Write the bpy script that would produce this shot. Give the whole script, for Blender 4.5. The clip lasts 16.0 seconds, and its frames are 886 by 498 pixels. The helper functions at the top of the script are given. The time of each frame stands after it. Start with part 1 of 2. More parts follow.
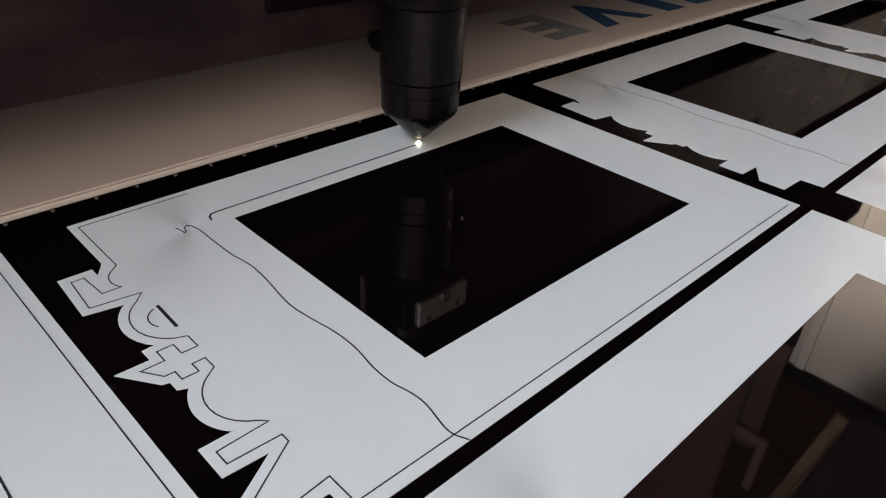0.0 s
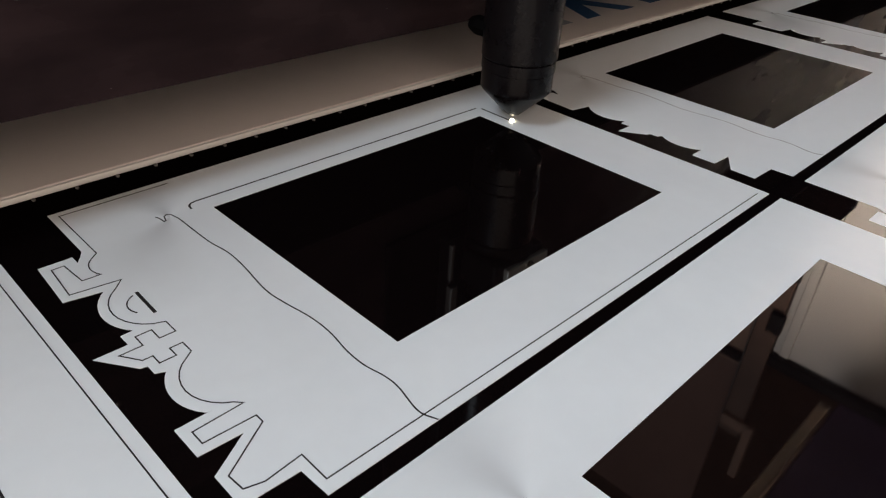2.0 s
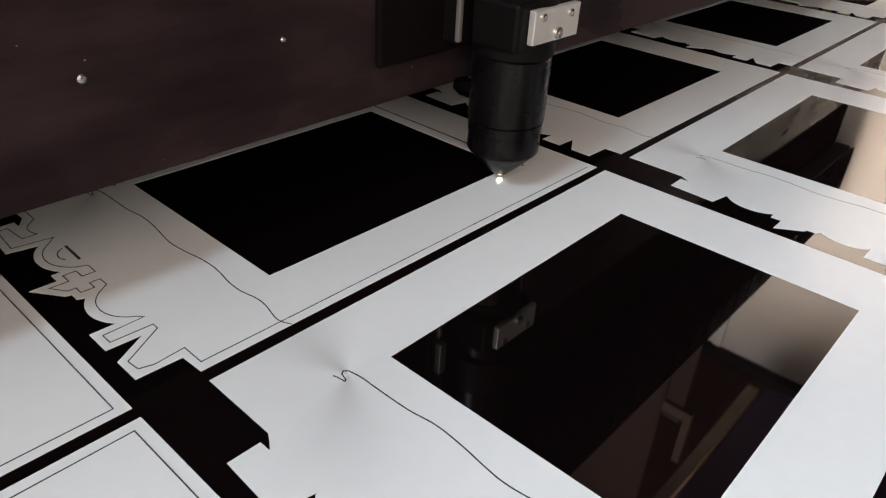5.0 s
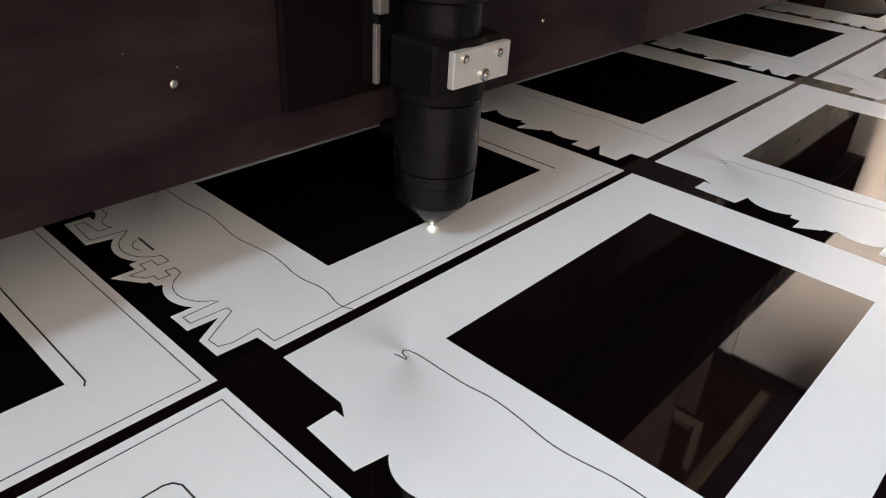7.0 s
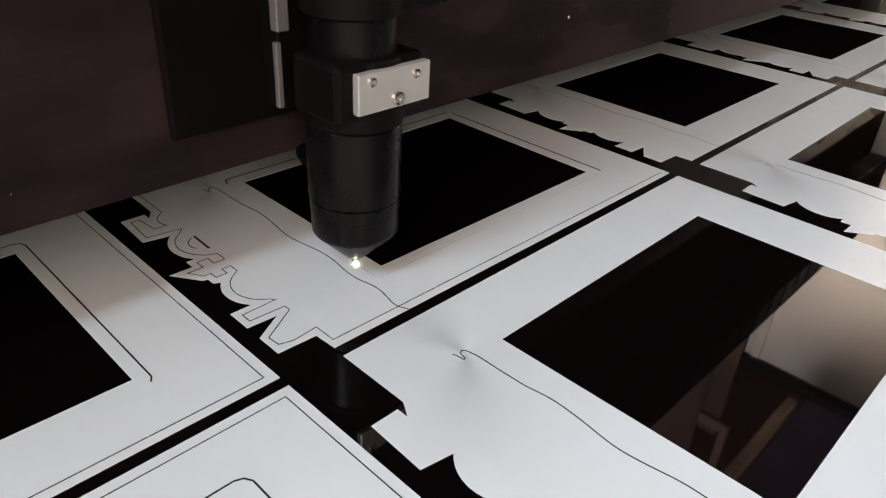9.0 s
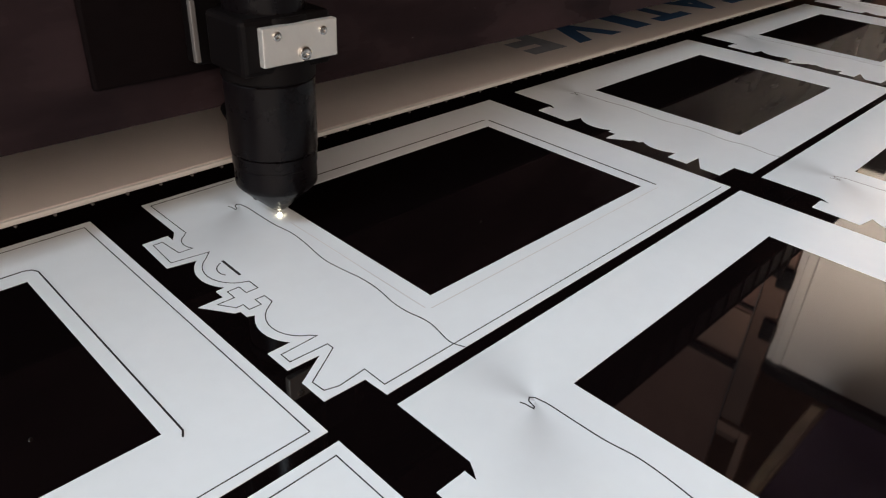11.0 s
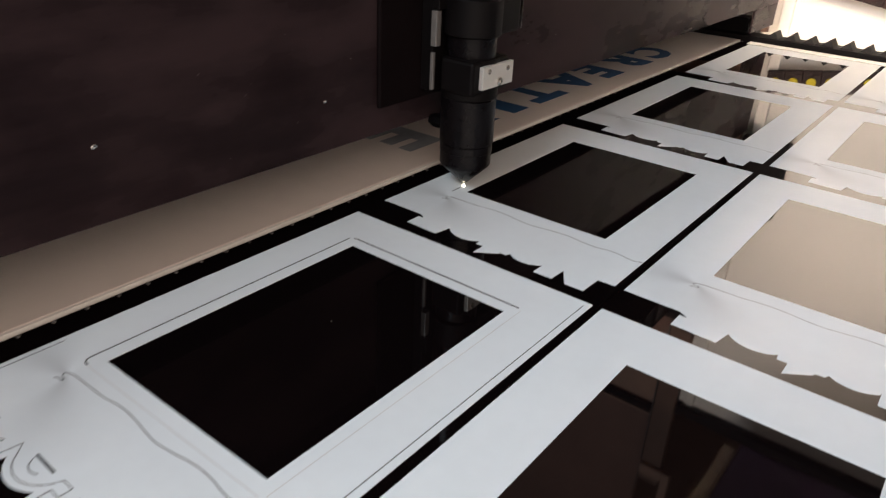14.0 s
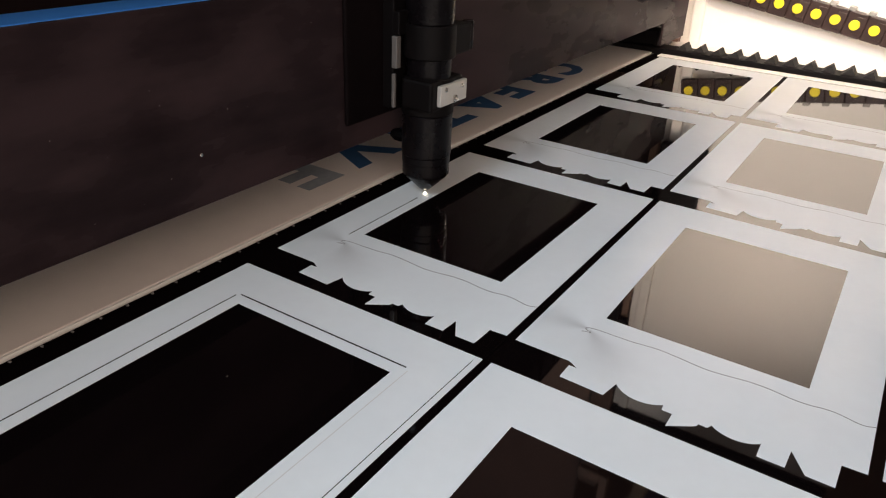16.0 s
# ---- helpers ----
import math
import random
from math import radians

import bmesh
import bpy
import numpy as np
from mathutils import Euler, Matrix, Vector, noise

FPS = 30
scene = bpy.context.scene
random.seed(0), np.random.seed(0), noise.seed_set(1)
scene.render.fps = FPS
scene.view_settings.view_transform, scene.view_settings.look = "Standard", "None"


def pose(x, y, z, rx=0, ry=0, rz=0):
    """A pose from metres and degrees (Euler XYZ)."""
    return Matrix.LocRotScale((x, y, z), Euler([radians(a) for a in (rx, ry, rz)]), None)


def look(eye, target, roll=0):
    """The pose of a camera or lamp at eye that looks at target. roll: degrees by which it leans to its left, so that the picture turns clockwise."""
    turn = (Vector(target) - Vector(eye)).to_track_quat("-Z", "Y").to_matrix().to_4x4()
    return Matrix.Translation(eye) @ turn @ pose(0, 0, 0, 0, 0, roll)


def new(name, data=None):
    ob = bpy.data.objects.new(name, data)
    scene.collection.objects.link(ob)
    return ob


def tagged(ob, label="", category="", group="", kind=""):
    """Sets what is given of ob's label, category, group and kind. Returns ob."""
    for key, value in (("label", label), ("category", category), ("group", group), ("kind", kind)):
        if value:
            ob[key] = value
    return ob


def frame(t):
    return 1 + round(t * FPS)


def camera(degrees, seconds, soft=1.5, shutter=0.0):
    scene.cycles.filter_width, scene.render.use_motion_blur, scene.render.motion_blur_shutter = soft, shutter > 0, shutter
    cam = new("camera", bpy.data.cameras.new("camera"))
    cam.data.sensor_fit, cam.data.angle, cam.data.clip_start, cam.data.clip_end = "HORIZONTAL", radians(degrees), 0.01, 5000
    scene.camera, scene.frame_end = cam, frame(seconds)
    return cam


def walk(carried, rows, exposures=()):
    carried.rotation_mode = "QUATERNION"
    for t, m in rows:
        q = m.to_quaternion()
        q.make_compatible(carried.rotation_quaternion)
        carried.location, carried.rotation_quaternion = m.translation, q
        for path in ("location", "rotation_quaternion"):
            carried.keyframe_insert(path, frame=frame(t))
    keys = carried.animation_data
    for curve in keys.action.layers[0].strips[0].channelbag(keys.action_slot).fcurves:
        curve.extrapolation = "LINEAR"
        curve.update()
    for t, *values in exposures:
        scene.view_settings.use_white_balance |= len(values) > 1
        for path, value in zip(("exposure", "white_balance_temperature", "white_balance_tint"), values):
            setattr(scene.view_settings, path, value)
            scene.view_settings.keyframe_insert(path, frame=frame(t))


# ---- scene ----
cam = camera(62.9, 16.0, soft=1.15, shutter=0.5)
PATH = [
    (0, (-0.113, -0.22, 0.137), (1.106, 0.965, -0.917), 3.4),
    (0.5, (-0.112, -0.222, 0.137), (1.111, 0.959, -0.918), 3.2),
    (1, (-0.112, -0.224, 0.138), (1.116, 0.944, -0.924), 3.4),
    (1.5, (-0.113, -0.225, 0.138), (1.115, 0.941, -0.927), 3.6),
    (2, (-0.113, -0.228, 0.139), (1.116, 0.93, -0.932), 3.7),
    (2.5, (-0.112, -0.234, 0.139), (1.128, 0.909, -0.937), 3.3),
    (3, (-0.11, -0.25, 0.145), (1.151, 0.877, -0.923), 3.1),
    (3.5, (-0.114, -0.27, 0.15), (1.152, 0.854, -0.914), 3.0),
    (4, (-0.117, -0.289, 0.152), (1.169, 0.819, -0.905), 3.4),
    (6.5, (-0.158, -0.311, 0.162), (1.143, 0.824, -0.847), 3.6),
    (7, (-0.161, -0.31, 0.162), (1.135, 0.828, -0.851), 3.6),
    (7.5, (-0.171, -0.307, 0.163), (1.127, 0.832, -0.846), 3.9),
    (8, (-0.177, -0.307, 0.165), (1.115, 0.844, -0.839), 3.7),
    (8.5, (-0.175, -0.306, 0.164), (1.095, 0.861, -0.847), 3.4),
    (11, (-0.163, -0.265, 0.156), (1.086, 0.917, -0.864), 3.2),
    (11.5, (-0.164, -0.264, 0.157), (1.07, 0.943, -0.852), 2.4),
    (12, (-0.163, -0.262, 0.159), (1.063, 0.956, -0.848), 2.4),
    (12.5, (-0.16, -0.265, 0.16), (1.076, 0.946, -0.844), 2.3),
    (13, (-0.155, -0.269, 0.169), (1.12, 0.921, -0.811), 2.8),
    (13.5, (-0.144, -0.273, 0.185), (1.228, 0.853, -0.738), 3.6),
    (14, (-0.116, -0.266, 0.193), (1.303, 0.804, -0.725), 2.8),
    (14.5, (-0.081, -0.253, 0.199), (1.386, 0.77, -0.696), 2.4),
    (15, (-0.064, -0.255, 0.202), (1.429, 0.715, -0.709), 3.1),
    (15.5, (-0.072, -0.27, 0.211), (1.433, 0.685, -0.696), 2.8),
    (16, (-0.08, -0.277, 0.215), (1.427, 0.67, -0.697), 2.6),
]
walk(cam, [(t, look(eye, target, roll)) for t, eye, target, roll in PATH], exposures=[(0, 0.12), (2.0, 0.2), (3.5, 0.56), (8.0, 0.57), (11.0, 0.40), (14.0, 0.29), (16.0, 0.21)])

# ---- world and light ----
world = bpy.data.worlds.new("room_air")
scene.world = world
world.use_nodes = True
world.node_tree.nodes["Background"].inputs[0].default_value = (0.75, 0.66, 0.58, 1)
world.node_tree.nodes["Background"].inputs[1].default_value = 0.02


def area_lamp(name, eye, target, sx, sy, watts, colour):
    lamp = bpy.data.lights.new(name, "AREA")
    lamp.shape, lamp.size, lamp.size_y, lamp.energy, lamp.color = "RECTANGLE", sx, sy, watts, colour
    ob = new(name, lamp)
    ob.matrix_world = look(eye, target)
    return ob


# Warm light added from the front left; the room has no window opening.
area_lamp("front_light", (-1.20, -1.37, 0.75), (0.4, -0.1, 0), 2.0, 1.1, 23.0, (1.0, 0.83, 0.71))
area_lamp("ceiling_lamp", (-1.25, 0.07, 1.68), (0.1, -0.1, 0), 1.1, 0.75, 46.0, (0.825, 0.955, 1.065))
# Unseen fill added to brighten the end wall; no fixture stands for it.
area_lamp("end_wall_fill", (0.56, -0.14, 0.80), (1.138, -0.14, 0.36), 0.26, 0.30, 3.6, (1.0, 0.78, 0.61)).data.spread = radians(72)

# ---- materials ----


def material(name, colour, rough=0.5, metal=0.0, ior=1.5, vary=0.0, scale=40.0, bump=0.0, bump_scale=300.0, rough_vary=0.0, coat=0.0):
    m = bpy.data.materials.new(name)
    m.use_nodes = True
    nt = m.node_tree
    b = nt.nodes["Principled BSDF"]
    b.inputs["Base Color"].default_value = (*colour, 1)
    b.inputs["Roughness"].default_value = rough
    b.inputs["Metallic"].default_value = metal
    b.inputs["IOR"].default_value = ior
    b.inputs["Coat Weight"].default_value = coat
    b.inputs["Coat Roughness"].default_value = 0.08
    co = nt.nodes.new("ShaderNodeNewGeometry")
    if vary or rough_vary:
        n = nt.nodes.new("ShaderNodeTexNoise")
        n.inputs["Scale"].default_value = scale
        n.inputs["Detail"].default_value = 6
        nt.links.new(co.outputs["Position"], n.inputs["Vector"])
        n2 = nt.nodes.new("ShaderNodeTexNoise")
        n2.inputs["Scale"].default_value = scale * 9
        n2.inputs["Detail"].default_value = 3
        nt.links.new(co.outputs["Position"], n2.inputs["Vector"])
        mix = nt.nodes.new("ShaderNodeMath")
        mix.operation = "MULTIPLY_ADD"
        mix.inputs[1].default_value = 0.35
        nt.links.new(n2.outputs["Fac"], mix.inputs[0])
        nt.links.new(n.outputs["Fac"], mix.inputs[2])
        if vary:
            ramp = nt.nodes.new("ShaderNodeValToRGB")
            ramp.color_ramp.elements[0].position = 0.4
            ramp.color_ramp.elements[1].position = 0.95
            ramp.color_ramp.elements[0].color = (*[c * (1 - vary) for c in colour], 1)
            ramp.color_ramp.elements[1].color = (*[min(1, c * (1 + vary * 0.6)) for c in colour], 1)
            nt.links.new(mix.outputs[0], ramp.inputs[0])
            nt.links.new(ramp.outputs[0], b.inputs["Base Color"])
        if rough_vary:
            mr = nt.nodes.new("ShaderNodeMapRange")
            mr.inputs["From Min"].default_value, mr.inputs["From Max"].default_value = 0.4, 0.95
            mr.inputs["To Min"].default_value = max(0.0, rough - rough_vary)
            mr.inputs["To Max"].default_value = rough + rough_vary
            nt.links.new(mix.outputs[0], mr.inputs["Value"])
            nt.links.new(mr.outputs[0], b.inputs["Roughness"])
    if bump:
        nb = nt.nodes.new("ShaderNodeTexNoise")
        nb.inputs["Scale"].default_value = bump_scale
        nb.inputs["Detail"].default_value = 3
        nt.links.new(co.outputs["Position"], nb.inputs["Vector"])
        bp = nt.nodes.new("ShaderNodeBump")
        bp.inputs["Strength"].default_value = bump
        bp.inputs["Distance"].default_value = 0.001
        nt.links.new(nb.outputs["Fac"], bp.inputs["Height"])
        nt.links.new(bp.outputs[0], b.inputs["Normal"])
    return m


def glow(name, colour, strength):
    m = bpy.data.materials.new(name)
    m.use_nodes = True
    b = m.node_tree.nodes["Principled BSDF"]
    b.inputs["Base Color"].default_value = (*colour, 1)
    b.inputs["Emission Color"].default_value = (*colour, 1)
    b.inputs["Emission Strength"].default_value = strength
    return m


ACRYLIC = material("black_acrylic", (0.003, 0.0018, 0.002), 0.03, ior=1.58, rough_vary=0.015, scale=25)
PRINT = material("white_print", (0.755, 0.80, 0.83), 0.24, ior=1.5, vary=0.05, scale=14)
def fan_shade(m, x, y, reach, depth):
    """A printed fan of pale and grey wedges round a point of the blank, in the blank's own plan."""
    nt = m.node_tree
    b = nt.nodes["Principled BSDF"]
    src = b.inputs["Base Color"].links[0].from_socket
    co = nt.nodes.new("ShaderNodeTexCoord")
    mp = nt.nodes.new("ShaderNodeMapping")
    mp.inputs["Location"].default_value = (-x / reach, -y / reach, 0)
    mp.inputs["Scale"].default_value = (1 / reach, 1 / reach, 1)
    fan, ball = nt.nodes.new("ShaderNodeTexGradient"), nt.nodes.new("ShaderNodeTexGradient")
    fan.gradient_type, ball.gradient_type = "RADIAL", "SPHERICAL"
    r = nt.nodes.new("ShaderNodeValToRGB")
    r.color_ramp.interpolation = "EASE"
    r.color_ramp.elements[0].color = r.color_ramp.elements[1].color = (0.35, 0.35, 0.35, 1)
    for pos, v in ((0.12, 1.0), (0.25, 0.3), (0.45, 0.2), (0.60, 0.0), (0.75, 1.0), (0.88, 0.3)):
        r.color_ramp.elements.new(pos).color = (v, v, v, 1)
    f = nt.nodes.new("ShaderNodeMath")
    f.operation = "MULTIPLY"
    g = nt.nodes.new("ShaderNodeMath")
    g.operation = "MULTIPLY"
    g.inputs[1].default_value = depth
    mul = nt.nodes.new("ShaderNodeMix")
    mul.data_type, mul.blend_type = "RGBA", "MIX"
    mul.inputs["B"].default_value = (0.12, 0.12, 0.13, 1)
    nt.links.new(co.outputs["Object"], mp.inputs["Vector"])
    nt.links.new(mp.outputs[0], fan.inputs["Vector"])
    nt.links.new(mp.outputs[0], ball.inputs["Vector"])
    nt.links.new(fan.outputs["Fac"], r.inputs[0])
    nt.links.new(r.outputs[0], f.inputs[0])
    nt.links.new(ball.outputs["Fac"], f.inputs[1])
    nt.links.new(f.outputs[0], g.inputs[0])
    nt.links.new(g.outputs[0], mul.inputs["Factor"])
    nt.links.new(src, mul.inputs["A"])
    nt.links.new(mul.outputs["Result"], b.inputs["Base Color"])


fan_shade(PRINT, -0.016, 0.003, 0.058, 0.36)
CUT = material("burnt_cut", (0.012, 0.011, 0.012), 0.6)
CUT_GREY = material("grey_cut", (0.12, 0.115, 0.11), 0.6)
# Same cut, coloured paler where the lighting leaves its groove faint.
CUT_SOFT = material("pale_cut", (0.56, 0.55, 0.54), 0.6)
STRIP = material("white_plate", (0.92, 0.83, 0.775), 0.32, vary=0.08, scale=7)
BLUE = material("blue_print", (0.030, 0.105, 0.25), 0.65, vary=0.25, scale=30)
BLUE_FADED = material("faded_blue_print", (0.36, 0.38, 0.42), 0.65, vary=0.3, scale=25)


def worn_paint(name, dark, pale):
    """Black semi-gloss paint, wiped and smeared along the beam, with fine scuffs in the gloss."""
    m = material(name, pale, 0.34, ior=1.10, bump=0.02, bump_scale=40)
    nt = m.node_tree
    b = nt.nodes["Principled BSDF"]
    co = nt.nodes.new("ShaderNodeTexCoord")

    def smear(scale, sx, sz, detail, low, high):
        mp = nt.nodes.new("ShaderNodeMapping")
        mp.inputs["Scale"].default_value = (sx, 1, sz)
        n = nt.nodes.new("ShaderNodeTexNoise")
        n.inputs["Scale"].default_value, n.inputs["Detail"].default_value = scale, detail
        r = nt.nodes.new("ShaderNodeMapRange")
        r.inputs["From Min"].default_value, r.inputs["From Max"].default_value = low, high
        nt.links.new(co.outputs["Object"], mp.inputs["Vector"])
        nt.links.new(mp.outputs[0], n.inputs["Vector"])
        nt.links.new(n.outputs["Fac"], r.inputs["Value"])
        return r

    wide, fine = smear(13, 0.8, 1.7, 5, 0.38, 0.66), smear(55, 0.35, 2.2, 8, 0.35, 0.75)
    mix = nt.nodes.new("ShaderNodeMath")
    mix.operation = "MULTIPLY_ADD"
    mix.inputs[1].default_value = 0.3
    nt.links.new(fine.outputs[0], mix.inputs[0])
    nt.links.new(wide.outputs[0], mix.inputs[2])
    ramp = nt.nodes.new("ShaderNodeValToRGB")
    ramp.color_ramp.elements[0].color, ramp.color_ramp.elements[1].color = (*dark, 1), (*pale, 1)
    nt.links.new(mix.outputs[0], ramp.inputs[0])
    nt.links.new(ramp.outputs[0], b.inputs["Base Color"])
    gloss = nt.nodes.new("ShaderNodeMapRange")
    gloss.inputs["To Min"].default_value, gloss.inputs["To Max"].default_value = 0.20, 0.36
    nt.links.new(mix.outputs[0], gloss.inputs["Value"])
    nt.links.new(gloss.outputs[0], b.inputs["Roughness"])
    return m


GANTRY = worn_paint("black_paint", (0.0150, 0.0098, 0.0112), (0.0380, 0.0246, 0.0270))
GANTRY_TOP = material("black_top_paint", (0.0100, 0.0062, 0.0062), 0.5, ior=1.1, vary=0.4, scale=9)
GANTRY_TOP.node_tree.nodes["Principled BSDF"].inputs["Specular IOR Level"].default_value = 0.0

MATTE = material("black_anodised", (0.0035, 0.0026, 0.0028), 0.55, ior=1.22, vary=0.2, scale=30)
CARRIAGE = material("carriage_black", (0.0014, 0.0010, 0.0012), 0.6, ior=1.12, vary=0.3, scale=30)
# Near-black that imitates the head reflected in the beam panel.
REFLECTION_DARK = material("reflection_dark", (0.0060, 0.0040, 0.0044), 0.6, ior=1.1, vary=0.4, scale=20)
TUBE = material("nozzle_black", (0.0042, 0.0033, 0.0040), 0.28, ior=1.25, vary=0.3, scale=60, rough_vary=0.08)
ALU = material("aluminium", (0.72, 0.70, 0.66), 0.38, metal=0.6, vary=0.06, scale=120, bump=0.05, bump_scale=900)
GREYMETAL = material("brushed_metal", (0.22, 0.205, 0.195), 0.4, metal=0.5, vary=0.15, scale=150)
STEEL = material("steel_screw", (0.6, 0.58, 0.55), 0.25, metal=1.0, vary=0.1, scale=200)
WALLWHITE = material("cabinet_white", (0.86, 0.83, 0.79), 0.4, vary=0.04, scale=5, rough_vary=0.08)
CHAIN = material("chain_plastic", (0.035, 0.018, 0.016), 0.45, vary=0.25, scale=50)
YELLOW = material("yellow_plastic", (0.85, 0.70, 0.03), 0.45, vary=0.06, scale=90)
GREY = material("grey_plastic", (0.32, 0.31, 0.29), 0.5, vary=0.1, scale=80)
BELLOWS = material("bellows_cloth", (0.020, 0.018, 0.017), 0.8, vary=0.3, scale=90, bump=0.3, bump_scale=700)
BLUELINE = material("blue_trim", (0.05, 0.22, 0.62), 0.35, vary=0.08, scale=20)
ROOMWALL = material("room_plaster", (0.16, 0.12, 0.09), 0.85, vary=0.1, scale=3)
ROOMDARK = material("dark_ceiling", (0.45, 0.31, 0.24), 0.8, vary=0.3, scale=2)
BROWN = material("brown_panel", (0.29, 0.172, 0.138), 0.5, ior=1.22, vary=0.2, scale=6)
COLUMN = material("column_paint", (0.22, 0.138, 0.106), 0.5, ior=1.3, vary=0.12, scale=20)
BROWN_PALE = material("pale_brown_panel", (0.46, 0.295, 0.225), 0.45, ior=1.25, vary=0.15, scale=6)
LID = material("tinted_lid", (0.125, 0.092, 0.165), 0.3, ior=1.12, vary=0.2, scale=6)
WOOD = material("pale_batten", (0.62, 0.46, 0.36), 0.6, vary=0.2, scale=12)
SPARK = glow("laser_spark", (1.0, 0.88, 0.66), 9)

# ---- mesh helpers ----


def mesh_of(bm, name, mat):
    me = bpy.data.meshes.new(name)
    bmesh.ops.recalc_face_normals(bm, faces=bm.faces)
    bm.to_mesh(me)
    bm.free()
    me.materials.append(mat)
    return me


def part(name, bm, mat, parent=None, label="", smooth=False):
    me = mesh_of(bm, name, mat)
    if smooth:
        for p in me.polygons:
            p.use_smooth = True
        me.set_sharp_from_angle(angle=radians(35))
    ob = new(name, me)
    if parent is not None:
        ob.parent = parent
    if label:
        tagged(ob, label)
    return ob


def box(x0, y0, z0, x1, y1, z1, bevel=0.0, bm=None):
    b = bmesh.new()
    bmesh.ops.create_cube(b, size=1, matrix=Matrix.LocRotScale(((x0 + x1) / 2, (y0 + y1) / 2, (z0 + z1) / 2), None, (x1 - x0, y1 - y0, z1 - z0)))
    if bevel:
        bmesh.ops.bevel(b, geom=b.edges[:], offset=bevel, segments=2, affect="EDGES", profile=0.5)
    return merge(bm, b)


def merge(into, b):
    if into is None:
        return b
    vs = [into.verts.new(v.co) for v in b.verts]
    b.verts.index_update()
    for f in b.faces:
        into.faces.new([vs[v.index] for v in f.verts])
    b.free()
    return into


def lathe(profile, n=40, m=None, bm=None):
    """A body of revolution round z from (radius, height) pairs."""
    b = bmesh.new()
    rings = []
    for r, z in profile:
        rings.append([b.verts.new((r * math.cos(2 * math.pi * k / n), r * math.sin(2 * math.pi * k / n), z)) for k in range(n)])
    for a, c in zip(rings, rings[1:]):
        for k in range(n):
            b.faces.new((a[k], a[(k + 1) % n], c[(k + 1) % n], c[k]))
    b.faces.new(rings[0][::-1])
    b.faces.new(rings[-1])
    if m is not None:
        b.transform(m)
    return merge(bm, b)


def slab(outer, holes, z0, z1):
    """A plate from an outline and holes, filled and given its thickness."""
    b = bmesh.new()
    edges = []
    for loop in [outer] + holes:
        vs = [b.verts.new((x, y, z1)) for x, y in loop]
        edges += [b.edges.new((vs[k], vs[(k + 1) % len(vs)])) for k in range(len(vs))]
    bmesh.ops.triangle_fill(b, use_beauty=True, use_dissolve=False, edges=edges)
    faces = b.faces[:]
    r = bmesh.ops.extrude_face_region(b, geom=faces)
    bmesh.ops.translate(b, vec=(0, 0, z0 - z1), verts=[g for g in r["geom"] if isinstance(g, bmesh.types.BMVert)])
    return b


def ribbon(points, width, z0, z1, bm=None):
    """A thin raised line along points of the plan."""
    b = bmesh.new() if bm is None else bm
    p = [Vector(q) for q in points]
    rows = []
    for k, q in enumerate(p):
        d0 = (q - p[k - 1]).normalized() if k else (p[1] - q).normalized()
        d1 = (p[k + 1] - q).normalized() if k + 1 < len(p) else d0
        t = d0 + d1
        t = d0 if t.length < 0.2 else t.normalized()
        s = Vector((-t.y, t.x)) * (width / 2) / max(0.5, t.dot(d0))
        rows.append([b.verts.new((q.x + s.x, q.y + s.y, z)) for z in (z0, z1)] + [b.verts.new((q.x - s.x, q.y - s.y, z)) for z in (z1, z0)])
    for a, c in zip(rows, rows[1:]):
        for k in range(4):
            b.faces.new((a[k], a[(k + 1) % 4], c[(k + 1) % 4], c[k]))
    b.faces.new(rows[0])
    b.faces.new(rows[-1][::-1])
    return b


def bow(x, y, r, a0, a1, n=10):
    """Points of an arc in millimetres."""
    return [(x + r * math.cos(radians(a0 + (a1 - a0) * k / n)), y + r * math.sin(radians(a0 + (a1 - a0) * k / n))) for k in range(n + 1)]


def mm(points):
    return [(x / 1000, y / 1000) for x, y in points]


# ---- the place: machine bed, sheet, cabinet, room ----
W, H, PX, PX_LEFT, PY = 0.150, 0.1055, 0.2605, 0.2578, 0.1725
FILM = 0.0002

bed = tagged(new("machine_bed"), "black steel cutting bed under the acrylic sheet", "machine bed", kind="structure")
part("bed_plate", box(-0.9, -0.9, -0.030, 1.0, 0.32, -0.0056, 0.001), MATTE, bed)
part("front_apron", box(-0.9, -0.93, -0.75, 1.05, -0.905, -0.004, 0.004), WALLWHITE, bed)

tagged(part("acrylic_sheet", box(-0.72, -0.72, -0.0055, 0.982, 0.0482, -FILM, 0.0006), ACRYLIC), "large glossy black acrylic sheet lying on the cutting bed", "acrylic sheet")

# white plate behind the sheet, with a toothed edge and a blue word printed upside down
plate = tagged(new("back_plate"), "off-white metal plate behind the sheet with a faded blue word", "metal plate", kind="structure")
plate.matrix_basis = pose(0, 0.0014, 0)
part("plate_body", box(-0.9, 0.0505, -0.004, 0.988, 0.175, 0.0012, 0.0008), STRIP, plate)
part("plate_edge", box(-0.9, 0.0486, -0.0030, 0.988, 0.0504, 0.0010, 0.0003), WALLWHITE, plate, "bright folded metal edge")
tooth_mesh = mesh_of(lathe([(0.0006, -0.0008), (0.0014, -0.0006), (0.0015, 0.0004), (0.0008, 0.0008)], 8), "tooth", GREYMETAL)
for k in range(-34, 62):
    t = new("tooth", tooth_mesh)
    t.parent = plate
    t.matrix_basis = pose(k * 0.0161, 0.0448, -0.0002) @ Matrix.Diagonal((0.55, 0.8, 0.7, 1))


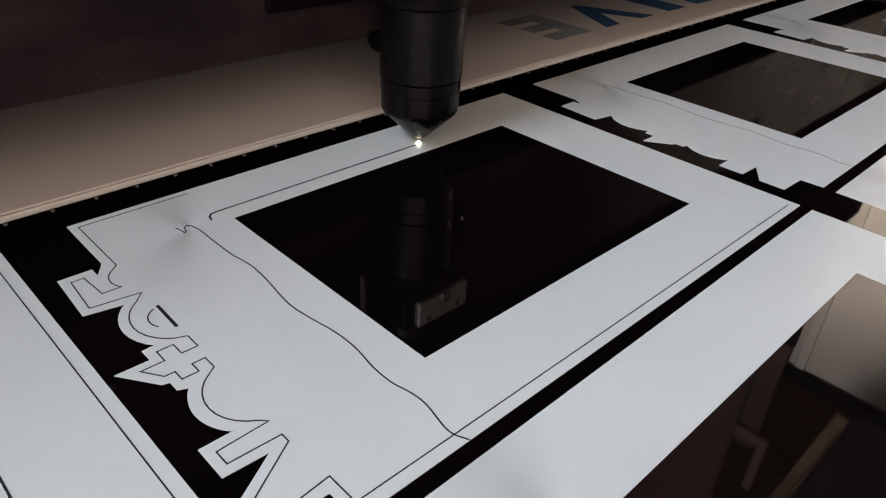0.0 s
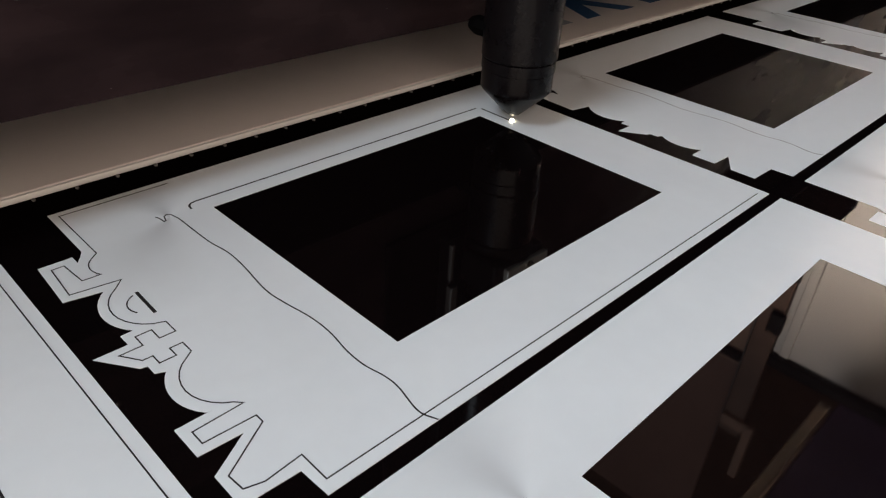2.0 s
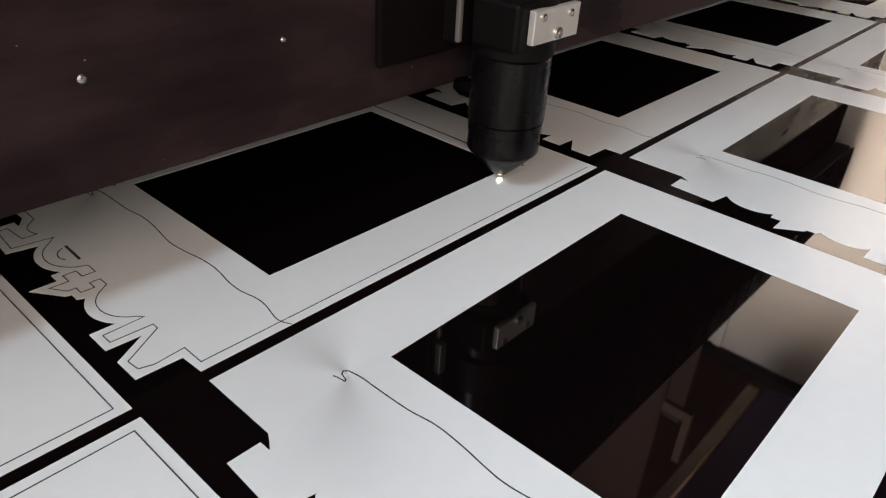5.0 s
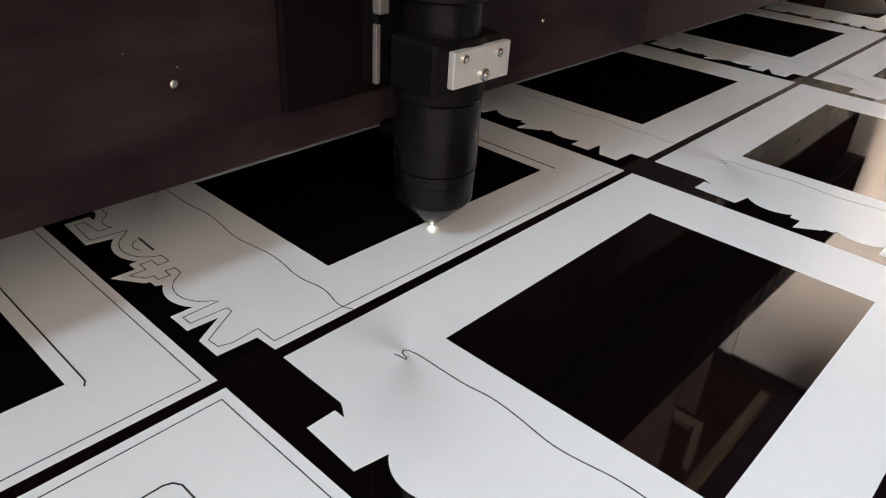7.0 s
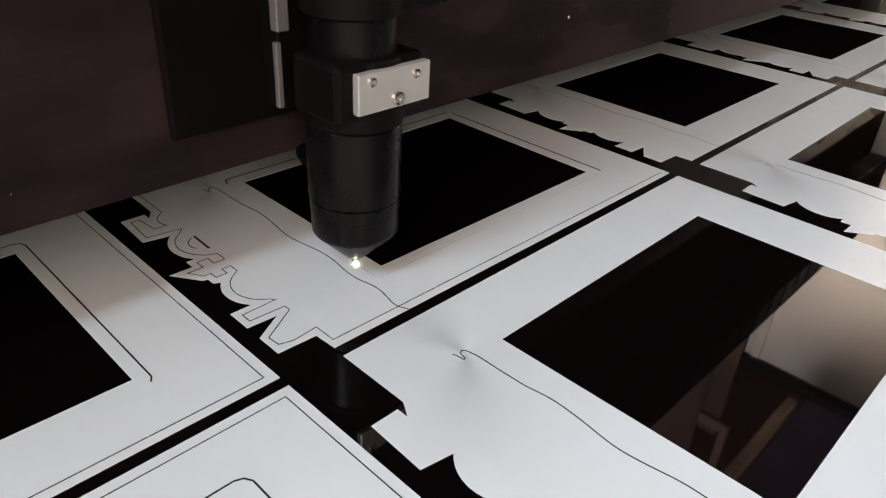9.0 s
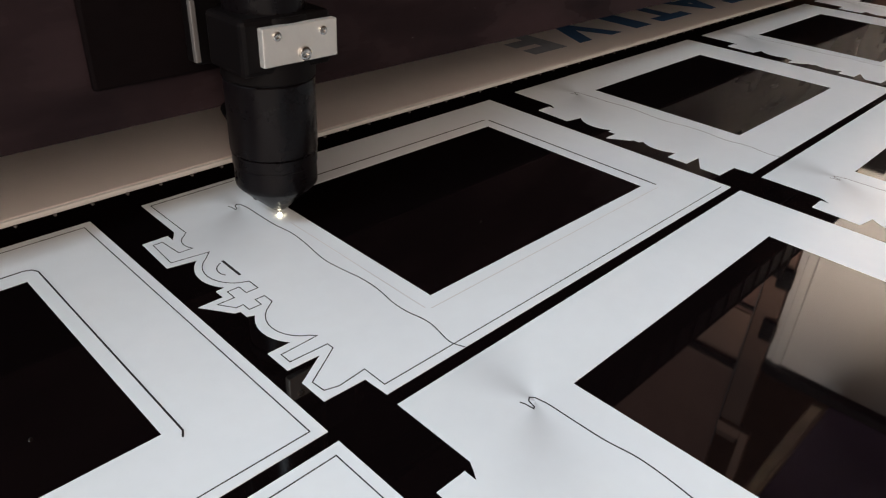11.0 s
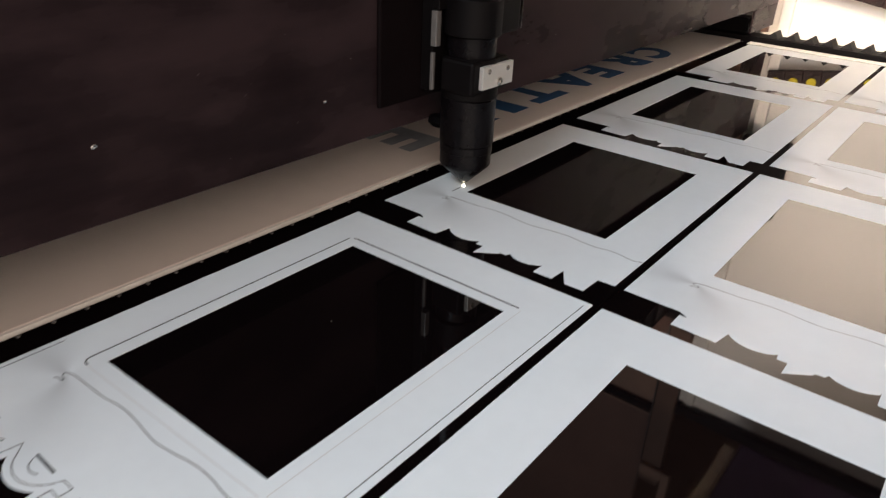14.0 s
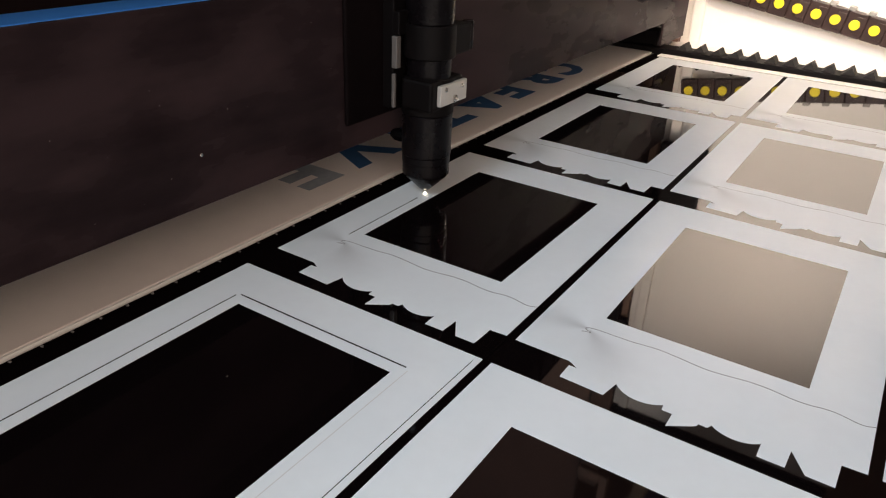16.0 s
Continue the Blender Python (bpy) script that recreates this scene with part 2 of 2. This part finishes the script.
def word(text, size, m, mats, parent, thick=0.00008, offset=0.0, name="letter"):
    for k, ch in enumerate(text):
        cu = bpy.data.curves.new("glyph", "FONT")
        cu.body, cu.size, cu.extrude, cu.offset, cu.align_x, cu.resolution_u = ch, size, thick, offset, "CENTER", 3
        tmp = new("glyph", cu)
        me = bpy.data.meshes.new_from_object(tmp.evaluated_get(bpy.context.evaluated_depsgraph_get()))
        bpy.data.objects.remove(tmp)
        me.materials.clear()
        me.materials.append(mats[k])
        ob = new(name, me)
        ob.parent = parent
        ob.matrix_basis = m(k)


WORD_X = (0.797, 0.725, 0.650, 0.584, 0.512, 0.451, 0.383, 0.314)
word("CREATIVE", 0.070, lambda k: pose(WORD_X[k], 0.1275, 0.00127, 0, 0, 180) @ Matrix.Diagonal((1.9 if k == 5 else 1.22, 1, 1, 1)), [BLUE] * 7 + [BLUE_FADED], plate, thick=0.00003, offset=0.0034)

side = tagged(new("wall_east"), "white painted end wall of the cutter cabinet", "cabinet wall", kind="structure")
side.matrix_basis = pose(0.035, 0.008, 0) @ Matrix.Diagonal((1, 1, 1.035, 1))
part("end_panel", box(1.138, -0.37, -0.4, 1.160, 0.055, 0.745, 0.002), WALLWHITE, side)
part("column", box(1.130, 0.0565, -0.4, 1.158, 0.102, 0.98, 0.003), COLUMN, side, "brown-grey corner column")
for z in (0.555, 0.675):
    part("clip", box(1.116, 0.050, z - 0.022, 1.1295, 0.078, z + 0.022, 0.003), MATTE, side, "black clip")
# Bright highlight on the column edge, built as a thin metal strip.
part("edge_highlight", box(1.130, 0.1025, 0.45, 1.134, 0.1045, 1.02, 0.0006), GREYMETAL, side, "metal strip standing in for an edge highlight")
part("door", box(1.142, 0.1065, -0.4, 1.158, 0.62, 1.35, 0.003), BROWN, side, "dark brown side door")
part("door_band", box(1.137, 0.1065, 0.668, 1.1415, 0.62, 0.778, 0.002), BROWN_PALE, side, "paler brown band")
part("door_rail", box(1.130, 0.1065, 0.784, 1.1415, 0.62, 0.804, 0.002), MATTE, side, "dark rail")
part("latch_box", box(1.112, 0.068, 0.500, 1.1295, 0.128, 0.556, 0.003), MATTE, side, "black latch box")
part("junction_box", box(1.104, -0.032, 0.172, 1.1255, 0.046, 0.305, 0.003), MATTE, side, "black junction box")
part("door_seam", box(1.1375, 0.1065, 0.650, 1.1418, 0.62, 0.659, 0.001), MATTE, side, "dark panel seam")
# Highlight along the door rail, made as a strip of paler colour.
part("rail_highlight", box(1.1385, 0.1065, 0.806, 1.1418, 0.62, 0.815, 0.001), BROWN_PALE, side, "thin paler strip in place of a highlight")
bracket = box(1.118, 0.030, 0.930, 1.136, 0.048, 1.075, 0.002)
part("hinge_bracket", box(1.118, 0.048, 0.930, 1.136, 0.100, 0.955, 0.002, bracket), BROWN_PALE, side, "pale bent bracket")
part("corner_fold", box(1.126, 0.022, -0.02, 1.1375, 0.040, 0.74, 0.002), WALLWHITE, side)
part("ledge", box(0.996, -0.86, -0.030, 1.1375, 0.62, -0.012, 0.002), WALLWHITE, side)
part("top_rim", box(1.122, -0.37, 0.747, 1.165, 0.055, 0.772, 0.004), MATTE, side)

# bellows along the side rail
rail = tagged(new("rail_cover"), "black folded bellows covering the side rail", "bellows cover")
part("rail", box(0.990, -0.85, -0.006, 1.026, 0.30, 0.0075, 0.001), MATTE, rail)
part("rail_lip", box(0.9705, -0.85, -0.0003, 0.9885, 0.036, 0.0008, 0.0003), WALLWHITE, rail, "white rail lip")
# Dark filler added to cover the brown column behind the foot.
part("dark_filler", box(1.030, 0.062, -0.010, 1.128, 0.30, 0.046, 0.003), MATTE, rail)
part("packed_folds", box(0.996, 0.047, 0.008, 1.028, 0.30, 0.030, 0.002), MATTE, rail)


def fold_bm():
    b = bmesh.new()
    a = [b.verts.new((x, y, z)) for x in (0.0, 0.026) for y, z in ((-0.0122, 0), (-0.0060, 0.0004), (-0.0008, 0.0093), (0.0003, 0.0093), (0.0095, 0.0012), (0.0122, 0))]
    for k in range(6):
        b.faces.new((a[k], a[(k + 1) % 6], a[6 + (k + 1) % 6], a[6 + k]))
    b.faces.new(a[:6])
    b.faces.new(a[6:][::-1])
    return b


fold_mesh = mesh_of(fold_bm(), "fold", BELLOWS)
for k in range(30):
    f = new("fold", fold_mesh)
    f.parent = rail
    f.matrix_basis = pose(0.998, 0.009 - 0.0243 * k, 0.0072 + 0.0006 * math.sin(k * 2.3), 0, 0, 1.5 * math.sin(k * 1.7))

# cable chain with yellow plugs before the end wall
chain = tagged(new("cable_chain"), "dark plastic cable chain with round yellow plugs", "cable chain")


def link_bm():
    b = box(-0.006, -0.0137, -0.018, 0.006, 0.0137, 0.018, 0.002)
    return box(-0.0075, -0.0135, -0.012, -0.0058, 0.0, 0.012, 0.0007, b)


link_mesh = mesh_of(link_bm(), "link", CHAIN)
plug_mesh = mesh_of(lathe([(0.0074, 0), (0.0074, 0.0014), (0.0066, 0.0022)], 24, pose(-0.0076, 0.0, 0, 0, -90, 0)), "plug", YELLOW)
bar_mesh = mesh_of(box(-0.005, -0.0048, 0.0172, 0.020, 0.0048, 0.0225, 0.001), "crossbar", GREY)
for k in range(16):
    y = 0.0286 - 0.0269 * k
    m = pose(1.1622, y, max(0.0525 + 0.166 * (y + 0.165), 0.024), 9.4, 0, 0)
    lk = new("link", link_mesh)
    lk.parent, lk.matrix_basis = chain, m
    pg = new("plug", plug_mesh)
    pg.parent, pg.matrix_basis = lk, Matrix.Identity(4)
    cb = new("crossbar", bar_mesh)
    cb.parent, cb.matrix_basis = lk, pose(0, 0.0115, 0)

# overhead lid and the dark room
lid = tagged(new("raised_lid"), "dark tinted raised lid with a pale edge batten", "machine lid")
part("lid_panel", box(0.66, -0.45, 0.775, 1.13, -0.085, 0.787, 0.003), LID, lid)
part("batten", box(0.66, -0.080, 0.770, 1.10, -0.060, 0.791, 0.002), WOOD, lid, "pale batten")

tagged(part("floor", box(-2.6, -2.8, -0.95, 3.2, 2.4, -0.90), ROOMDARK), "dark workshop floor", "floor", kind="structure")
tagged(part("ceiling", box(-2.6, -2.8, 1.75, 3.2, 2.4, 1.80), ROOMDARK), "dark brown workshop ceiling", "ceiling", kind="structure")
tagged(part("wall_far", box(3.2, -2.8, -0.9, 3.3, 2.4, 1.75), ROOMWALL), "beige plaster workshop wall", "wall", kind="structure")
tagged(part("wall_near", box(-2.7, -2.8, -0.9, -2.6, 2.4, 1.75), ROOMWALL), "beige plaster workshop wall", "wall", kind="structure")
tagged(part("wall_north", box(-2.7, 2.4, -0.9, 3.3, 2.5, 1.75), ROOMDARK), "dark workshop wall behind the machine", "wall", kind="structure")
tagged(part("wall_south", box(-2.7, -2.9, -0.9, 3.3, -2.8, 1.75), ROOMWALL), "beige plaster workshop wall", "wall", kind="structure")

# Unseen black panel, added to keep the gap below the gantry dark.
tagged(part("dark_backing", box(-0.9, 0.335, -0.4, 1.170, 0.345, 0.36, 0.002), CARRIAGE), "added black panel darkening the gap behind the gantry", "cabinet wall", kind="structure")

# ---- printed photo frame blanks ----
C_OUT = bow(-42.5, -39.5, 16.8, 222, 128)
U_OUT = bow(-44.0, -83.5, 16.0, 222, 140)
EDGE = [(-49, 31), (186, 31), (186, -136.5), (-48.5, -136), (-49, -126), (-65, -125.5), (-65, -114), (-52.5, -106.5), (-65, -106), (-65, -94.5), (-54.5, -94.5)]
EDGE += U_OUT + [(-59, -72), (-59, -68), (-61, -67.5), (-69, -56), (-59, -56), (-59, -51)]
EDGE += C_OUT + [(-51, -27), (-65, -24.5), (-64, -1.5), (-53, -1.5), (-53, -6), (-51, -3), (-49.3, 0)]
INNER = [(-4, 28), (-46, 28), (-46, -4)] + bow(-43.5, -12.5, 8.0, 140, 215, 6) + [(-56, -17), (-57, -5), (-61, -5), (-62, -22), (-46.5, -24)]
INNER += bow(-42.0, -39.5, 14.2, 125, 238) + [(-46, -53), (-46, -59), (-51, -59), (-51, -54), (-56, -54), (-56, -59), (-63, -59), (-59, -65), (-56, -65), (-56, -69), (-51, -69), (-51, -65), (-47, -65), (-47, -70)]
INNER += bow(-42.5, -83.5, 13.6, 120, 242) + [(-47, -97.5), (-62, -98), (-62, -103), (-47, -103.5), (-47, -106.5), (-62.5, -116), (-62, -121.5), (-57, -123), (-46, -122), (-46, -132), (182, -133)]
RIGHT = [(182, -133), (182, 27), (60, 27)]
HOLE = [(0, 0), (W * 1000, 0), (W * 1000, -H * 1000), (0, -H * 1000)]


def wave():
    hook = [(-20, 6), (-19.4, 4.6), (-19, 1.2), (-18.2, 1.6), (-17.4, 4.6), (-16, 5.4), (-14.8, 4.2)]
    knots = [(-14.8, 4.2), (-14.0, 0), (-13.9, -12), (-13.6, -22), (-12.3, -32), (-12.9, -43), (-14.8, -58), (-14.1, -68), (-12.4, -79), (-12.3, -89), (-13.8, -99), (-13.9, -107), (-12.6, -114), (-12.6, -120), (-14.6, -129), (-14.2, -133), (-12.8, -136)]
    pts = []
    for k in range(1, len(knots) - 2):
        a, b, c, d = [Vector(q) for q in knots[k - 1:k + 3]]
        for i in range(5):
            u = i / 5
            pts.append(tuple(0.5 * (2 * b + (c - a) * u + (2 * a - 5 * b + 4 * c - d) * u * u + (3 * b - a - 3 * c + d) * u ** 3)))
    pts += knots[-2:]
    return hook + pts


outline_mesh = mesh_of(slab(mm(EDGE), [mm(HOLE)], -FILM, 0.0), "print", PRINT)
wave_mesh = mesh_of(ribbon(mm(wave()), 0.00046, 0, 0.00008), "wave_line", CUT)
wave_faint = mesh_of(ribbon(mm(wave()), 0.00042, 0, 0.00008), "wave_line", CUT_GREY)
inner_mesh = mesh_of(ribbon(mm(INNER), 0.00040, 0, 0.00008), "contour_line", CUT)
right_mesh = mesh_of(ribbon(mm(RIGHT), 0.00040, 0, 0.00008), "contour_line", CUT)
slot_mesh = mesh_of(ribbon(mm([(-46, -33.5), (-46.3, -47)]), 0.0011, 0, 0.00008), "slot", CUT)
dhole_mesh = mesh_of(ribbon(mm(bow(-45.5, -40.2, 6.0, 110, 215)), 0.00045, 0, 0.00008), "slot_bow", CUT)
WINDOW_LINE = [(-7, 3.5), (-6.6, 6), (-5.2, 7.6), (-3, 8), (151.5, 8), (154, 7), (155.5, 4.5), (155.3, -108), (154, -110.5)]
window_mesh = mesh_of(ribbon(mm(WINDOW_LINE), 0.00062, 0, 0.00008), "window_line", CUT)


def blank(col, row):
    done, busy = col < 0, col == 0 and row == 0
    state = "already cut" if done else ("being cut" if busy else "not yet cut")
    ob = tagged(new("photo_frame_blank"), "white printed photo frame blank with glossy black opening, " + state, "photo frame blank", "photo frame blanks on the sheet")
    ob.matrix_basis = pose(col * (PX if col > 0 else PX_LEFT), -row * PY, 0)

    def child(name, me, label=""):
        c = new(name, me)
        c.parent = ob
        if label:
            tagged(c, label)

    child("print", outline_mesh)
    child("wave_line", wave_mesh if col <= 0 else wave_faint, "thin wavy burnt line")
    if done or busy:
        child("contour_line", inner_mesh, "thin burnt contour line")
        child("slot", slot_mesh, "dark cut slot")
        child("slot_bow", dhole_mesh)
    if done:
        child("contour_line", right_mesh, "thin burnt contour line")
        child("window_line", window_mesh, "burnt line round the opening")
    return ob


blanks = {}
for col in range(-2, 4):
    for row in range(0, 4):
        blanks[col, row] = blank(col, row)

# ---- the gantry ----
D_PANEL = 0.028
gantry = tagged(new("gantry_beam"), "wide black painted gantry beam with a blue trim line", "gantry beam")
part("lower_panel", box(-0.85, D_PANEL, 0.0445, 1.085, D_PANEL + 0.003, 0.1535, 0.0006), GANTRY, gantry)
part("foot", box(0.978, D_PANEL, 0.0125, 1.085, D_PANEL + 0.003, 0.0443, 0.0006), GANTRY, gantry)
part("trim", box(-0.85, D_PANEL + 0.0032, 0.1500, 0.996, D_PANEL + 0.0298, 0.1537, 0.001), BLUELINE, gantry, "blue ledge along the beam")
part("upper_panel", box(-0.85, D_PANEL, 0.270, 1.125, D_PANEL + 0.003, 0.405, 0.0006), GANTRY_TOP, gantry)
# Unseen depth behind the panel, chosen to block light from the rear.
part("beam", box(-0.85, D_PANEL + 0.0035, 0.0600, 0.994, D_PANEL + 0.270, 0.1498, 0.004), MATTE, gantry)
part("beam_back", box(-0.85, D_PANEL + 0.030, 0.1502, 1.125, D_PANEL + 0.270, 0.400, 0.002), GANTRY_TOP, gantry)
part("beam_top", box(-0.85, D_PANEL + 0.0035, 0.268, 1.125, D_PANEL + 0.0295, 0.400, 0.002), MATTE, gantry)
screw_mesh = mesh_of(lathe([(0.0022, 0), (0.0022, 0.0009), (0.0015, 0.0016), (0.0004, 0.0017)], 12, pose(0, 0, 0, 90, 0, 0)), "screw", STEEL)
for x, z, r in ((-0.121, 0.0810, 0.5), (-0.046, 0.0815, 0.72), (0.0285, 0.0812, 0.55), (0.165, 0.0745, 0.5), (0.31, 0.083, 0.35)):
    s = new("screw", screw_mesh)
    s.parent, s.matrix_basis = gantry, pose(x, D_PANEL, z) @ Matrix.Scale(r, 4)
for k in range(12):
    part("sign_bar", box(0.42 + k * 0.045, D_PANEL - 0.001, 0.362, 0.45 + k * 0.045, D_PANEL - 0.0002, 0.395, 0.0003), MATTE, gantry, "dark raised sign bar")

bm = bmesh.new()
for k in range(70):
    x, z, r = random.uniform(-0.4, 0.95), 0.048 + 0.1 * random.random() ** 1.5, random.uniform(0.00012, 0.00035)
    ring = [bm.verts.new((x + r * random.uniform(0.6, 1.4) * math.cos(a), D_PANEL - 0.0001, z + r * random.uniform(0.6, 1.4) * math.sin(a))) for a in (0.3, 1.5, 2.9, 4.0, 5.2)]
    bm.faces.new(ring)
tagged(part("dust", bm, GREY, gantry, "pale dust specks"), kind="stuff")

# ---- the laser head ----
head = tagged(new("laser_head"), "black tubular laser cutting head with an aluminium plate", "laser head")
part("nozzle", lathe([(0.0018, 0.0042), (0.0034, 0.0044), (0.0046, 0.0054), (0.0166, 0.0172), (0.0174, 0.0183), (0.0175, 0.0198), (0.0174, 0.0275)], 48), TUBE, head, "conical black nozzle", True)
part("nozzle_ring", lathe([(0.0170, 0.0276), (0.0178, 0.0279), (0.0178, 0.0330), (0.0170, 0.0333)], 48), TUBE, head, smooth=True)
part("lens_tube", lathe([(0.0176, 0.0334), (0.0182, 0.0340), (0.0182, 0.0640), (0.0176, 0.0646)], 48), TUBE, head, "glossy black lens tube", True)
clamp = part("clamp", lathe([(0.0180, 0.0647), (0.0187, 0.0655), (0.0187, 0.0895), (0.0180, 0.0905)], 48), MATTE, head, smooth=True)
part("clamp_block", box(-0.021, -0.0170, 0.0700, 0.019, 0.0085, 0.0912, 0.002), MATTE, clamp)
front = part("front_plate", box(-0.0145, -0.0205, 0.0740, 0.0190, -0.0172, 0.0884, 0.0005), ALU, head, "bright aluminium plate")
for name, x, z, r in (("screw", -0.0085, 0.0852, 0.0017), ("screw", 0.0120, 0.0846, 0.0017), ("cap_screw", 0.0033, 0.0772, 0.0026)):
    b = lathe([(r, 0), (r, r * 0.42), (r * 0.85, r * 0.52), (r * 0.5, r * 0.52), (r * 0.45, r * 0.2), (0.0002, r * 0.2)], 20, pose(x, -0.0205, z, 90, 0, 0))
    part(name, b, STEEL, front, smooth=True)
part("upper_tube", lathe([(0.0152, 0.0906), (0.0158, 0.0910), (0.0158, 0.1035), (0.0152, 0.1040)], 40), TUBE, head, smooth=True)
top = part("upper_clamp", lathe([(0.0178, 0.1041), (0.0185, 0.1048), (0.0185, 0.1260), (0.0178, 0.1268)], 40), MATTE, head, smooth=True)
part("clamp_ear", box(0.004, -0.0165, 0.1050, 0.029, 0.004, 0.1255, 0.002), MATTE, top)
part("thumb_screw", lathe([(0.0042, 0), (0.0046, 0.001), (0.0046, 0.019), (0.0040, 0.020)], 18, pose(0.033, -0.010, 0.1058)), TUBE, top, smooth=True)
part("beam_tube", lathe([(0.0162, 0.1269), (0.0168, 0.1275), (0.0168, 0.2290), (0.0160, 0.2300)], 40), TUBE, head, smooth=True)
part("mirror_box", box(-0.030, -0.024, 0.2301, 0.030, 0.020, 0.290, 0.003), MATTE, head)
part("spacer", box(-0.022, 0.0146, 0.0680, 0.012, 0.0240, 0.300, 0.001), MATTE, head)
# Dark plate in place of the soft reflection on the beam panel.
part("reflection_plate", box(-0.060, 0.0242, 0.0620, 0.024, 0.0274, 0.300, 0.0014), REFLECTION_DARK, head, "dark plate imitating the reflection of the head")
part("carriage_side", box(-0.0243, 0.0120, 0.0700, -0.0220, 0.0144, 0.0935, 0.0004), GREYMETAL, head, "bright aluminium strip")
part("slide", box(-0.0246, 0.0100, 0.0975, -0.0195, 0.0144, 0.1190, 0.0006), GREYMETAL, head, "bright aluminium slide")
part("slide_stop", box(-0.0235, 0.0090, 0.1195, -0.0100, 0.0144, 0.1350, 0.0008), MATTE, head)
part("air_fitting", lathe([(0.0030, 0), (0.0048, 0.001), (0.0050, 0.009), (0.0038, 0.0115), (0.0028, 0.0135)], 8, pose(-0.0030, 0.0145, 0.0425, 0, -84, -78)), CARRIAGE, head, "black air fitting", True)
spark = part("laser_spark", lathe([(0.0004, -0.0002), (0.0009, 0.0002), (0.0011, 0.0006), (0.0008, 0.0012), (0.0002, 0.0017)], 14), SPARK, head, "glowing white laser spark", True)

# ---- growing cut lines ----
LINE_PATH = [((0.101, 0.008), (0.1555, 0.008), 0.0, 1.38, CUT), ((0.1575, 0.006), (0.1575, -0.1095), 1.47, 4.35, CUT), ((0.1555, -0.1118), (-0.0055, -0.1118), 4.42, 8.50, CUT_SOFT), ((-0.0072, -0.110), (-0.0072, 0.0035), 8.60, 11.5, CUT_SOFT), ((0.2545, 0.008), (0.344, 0.008), 13.62, 16.05, CUT)]
segments = []
for (x0, y0), (x1, y1), t0, t1, mat in LINE_PATH:
    n = max(1, round(math.hypot(x1 - x0, y1 - y0) / 0.0095))
    wide = 0.00034 if mat is CUT_SOFT else (0.0010 if t0 == 1.47 else 0.00075)
    me = mesh_of(ribbon([(0, 0), ((x1 - x0) / n, (y1 - y0) / n)], wide, 0, 0.00008), "cut_segment", mat)
    for k in range(n):
        ob = new("cut_segment", me)
        owner = blanks[1, 0] if x0 > 0.2 else blanks[0, 0]
        ob.parent = owner
        segments.append((ob, x0 + (x1 - x0) * k / n - owner.location.x, y0 + (y1 - y0) * k / n, t0 + (t1 - t0) * (k + 1) / n))
start = part("window_line", ribbon(mm([(-7, 3.5), (-6.6, 6), (-5.2, 7.6), (-3, 8), (101, 8)]), 0.00075, 0, 0.00008), CUT, blanks[0, 0], "burnt line round the opening")

HEAD_ROWS = [(0, 0.101, 0.008), (0.5, 0.1205, 0.008), (1.0, 0.1405, 0.008), (1.36, 0.1550, 0.008), (1.5, 0.1573, 0.0045), (2.0, 0.1575, -0.0150), (2.5, 0.1575, -0.0355), (3.0, 0.1575, -0.0560), (3.5, 0.1575, -0.0758), (4.0, 0.1575, -0.0955), (4.32, 0.1573, -0.1085), (4.45, 0.1550, -0.1115), (5.0, 0.1340, -0.1118), (6.0, 0.0950, -0.1118), (6.5, 0.0755, -0.1118), (7.0, 0.0558, -0.1118), (7.5, 0.0360, -0.1118), (8.5, -0.0035, -0.1118), (8.65, -0.0070, -0.1090), (9.5, -0.0072, -0.0750), (10.8, -0.0072, -0.0230), (11.0, -0.0072, -0.0160), (11.5, -0.0070, 0.0040), (11.65, -0.0045, 0.0080), (11.78, -0.0030, 0.0085), (12.0, 0.0135, 0.0090), (12.5, 0.1125, 0.0085), (13.0, 0.2100, 0.0085), (13.2, 0.2465, 0.0085), (13.35, 0.2536, 0.0082), (13.6, 0.2538, 0.0080), (14.0, 0.2675, 0.0080), (14.5, 0.2860, 0.0080), (16.0, 0.3440, 0.0080)]


def motions():
    walk(head, [(t, pose(x, y, 0)) for t, x, y in HEAD_ROWS])
    walk(gantry, [(t, pose(0, y, 0)) for t, x, y in HEAD_ROWS])
    off, on = pose(0, 0, 0.009), pose(0, 0, 0)
    walk(spark, [(0, on), (11.60, on), (11.67, off), (13.50, off), (13.57, on), (16.0, on)])
    for ob, x, y, t in segments:
        low, high = pose(x, y, -0.0015), pose(x, y, 0)
        a = max(0.02, t - 0.05)
        rows = [(0, low), (a, low), (a + 0.1, high)]
        walk(ob, rows + ([(16.0, high)] if a + 0.1 < 15.9 else []))


motions()
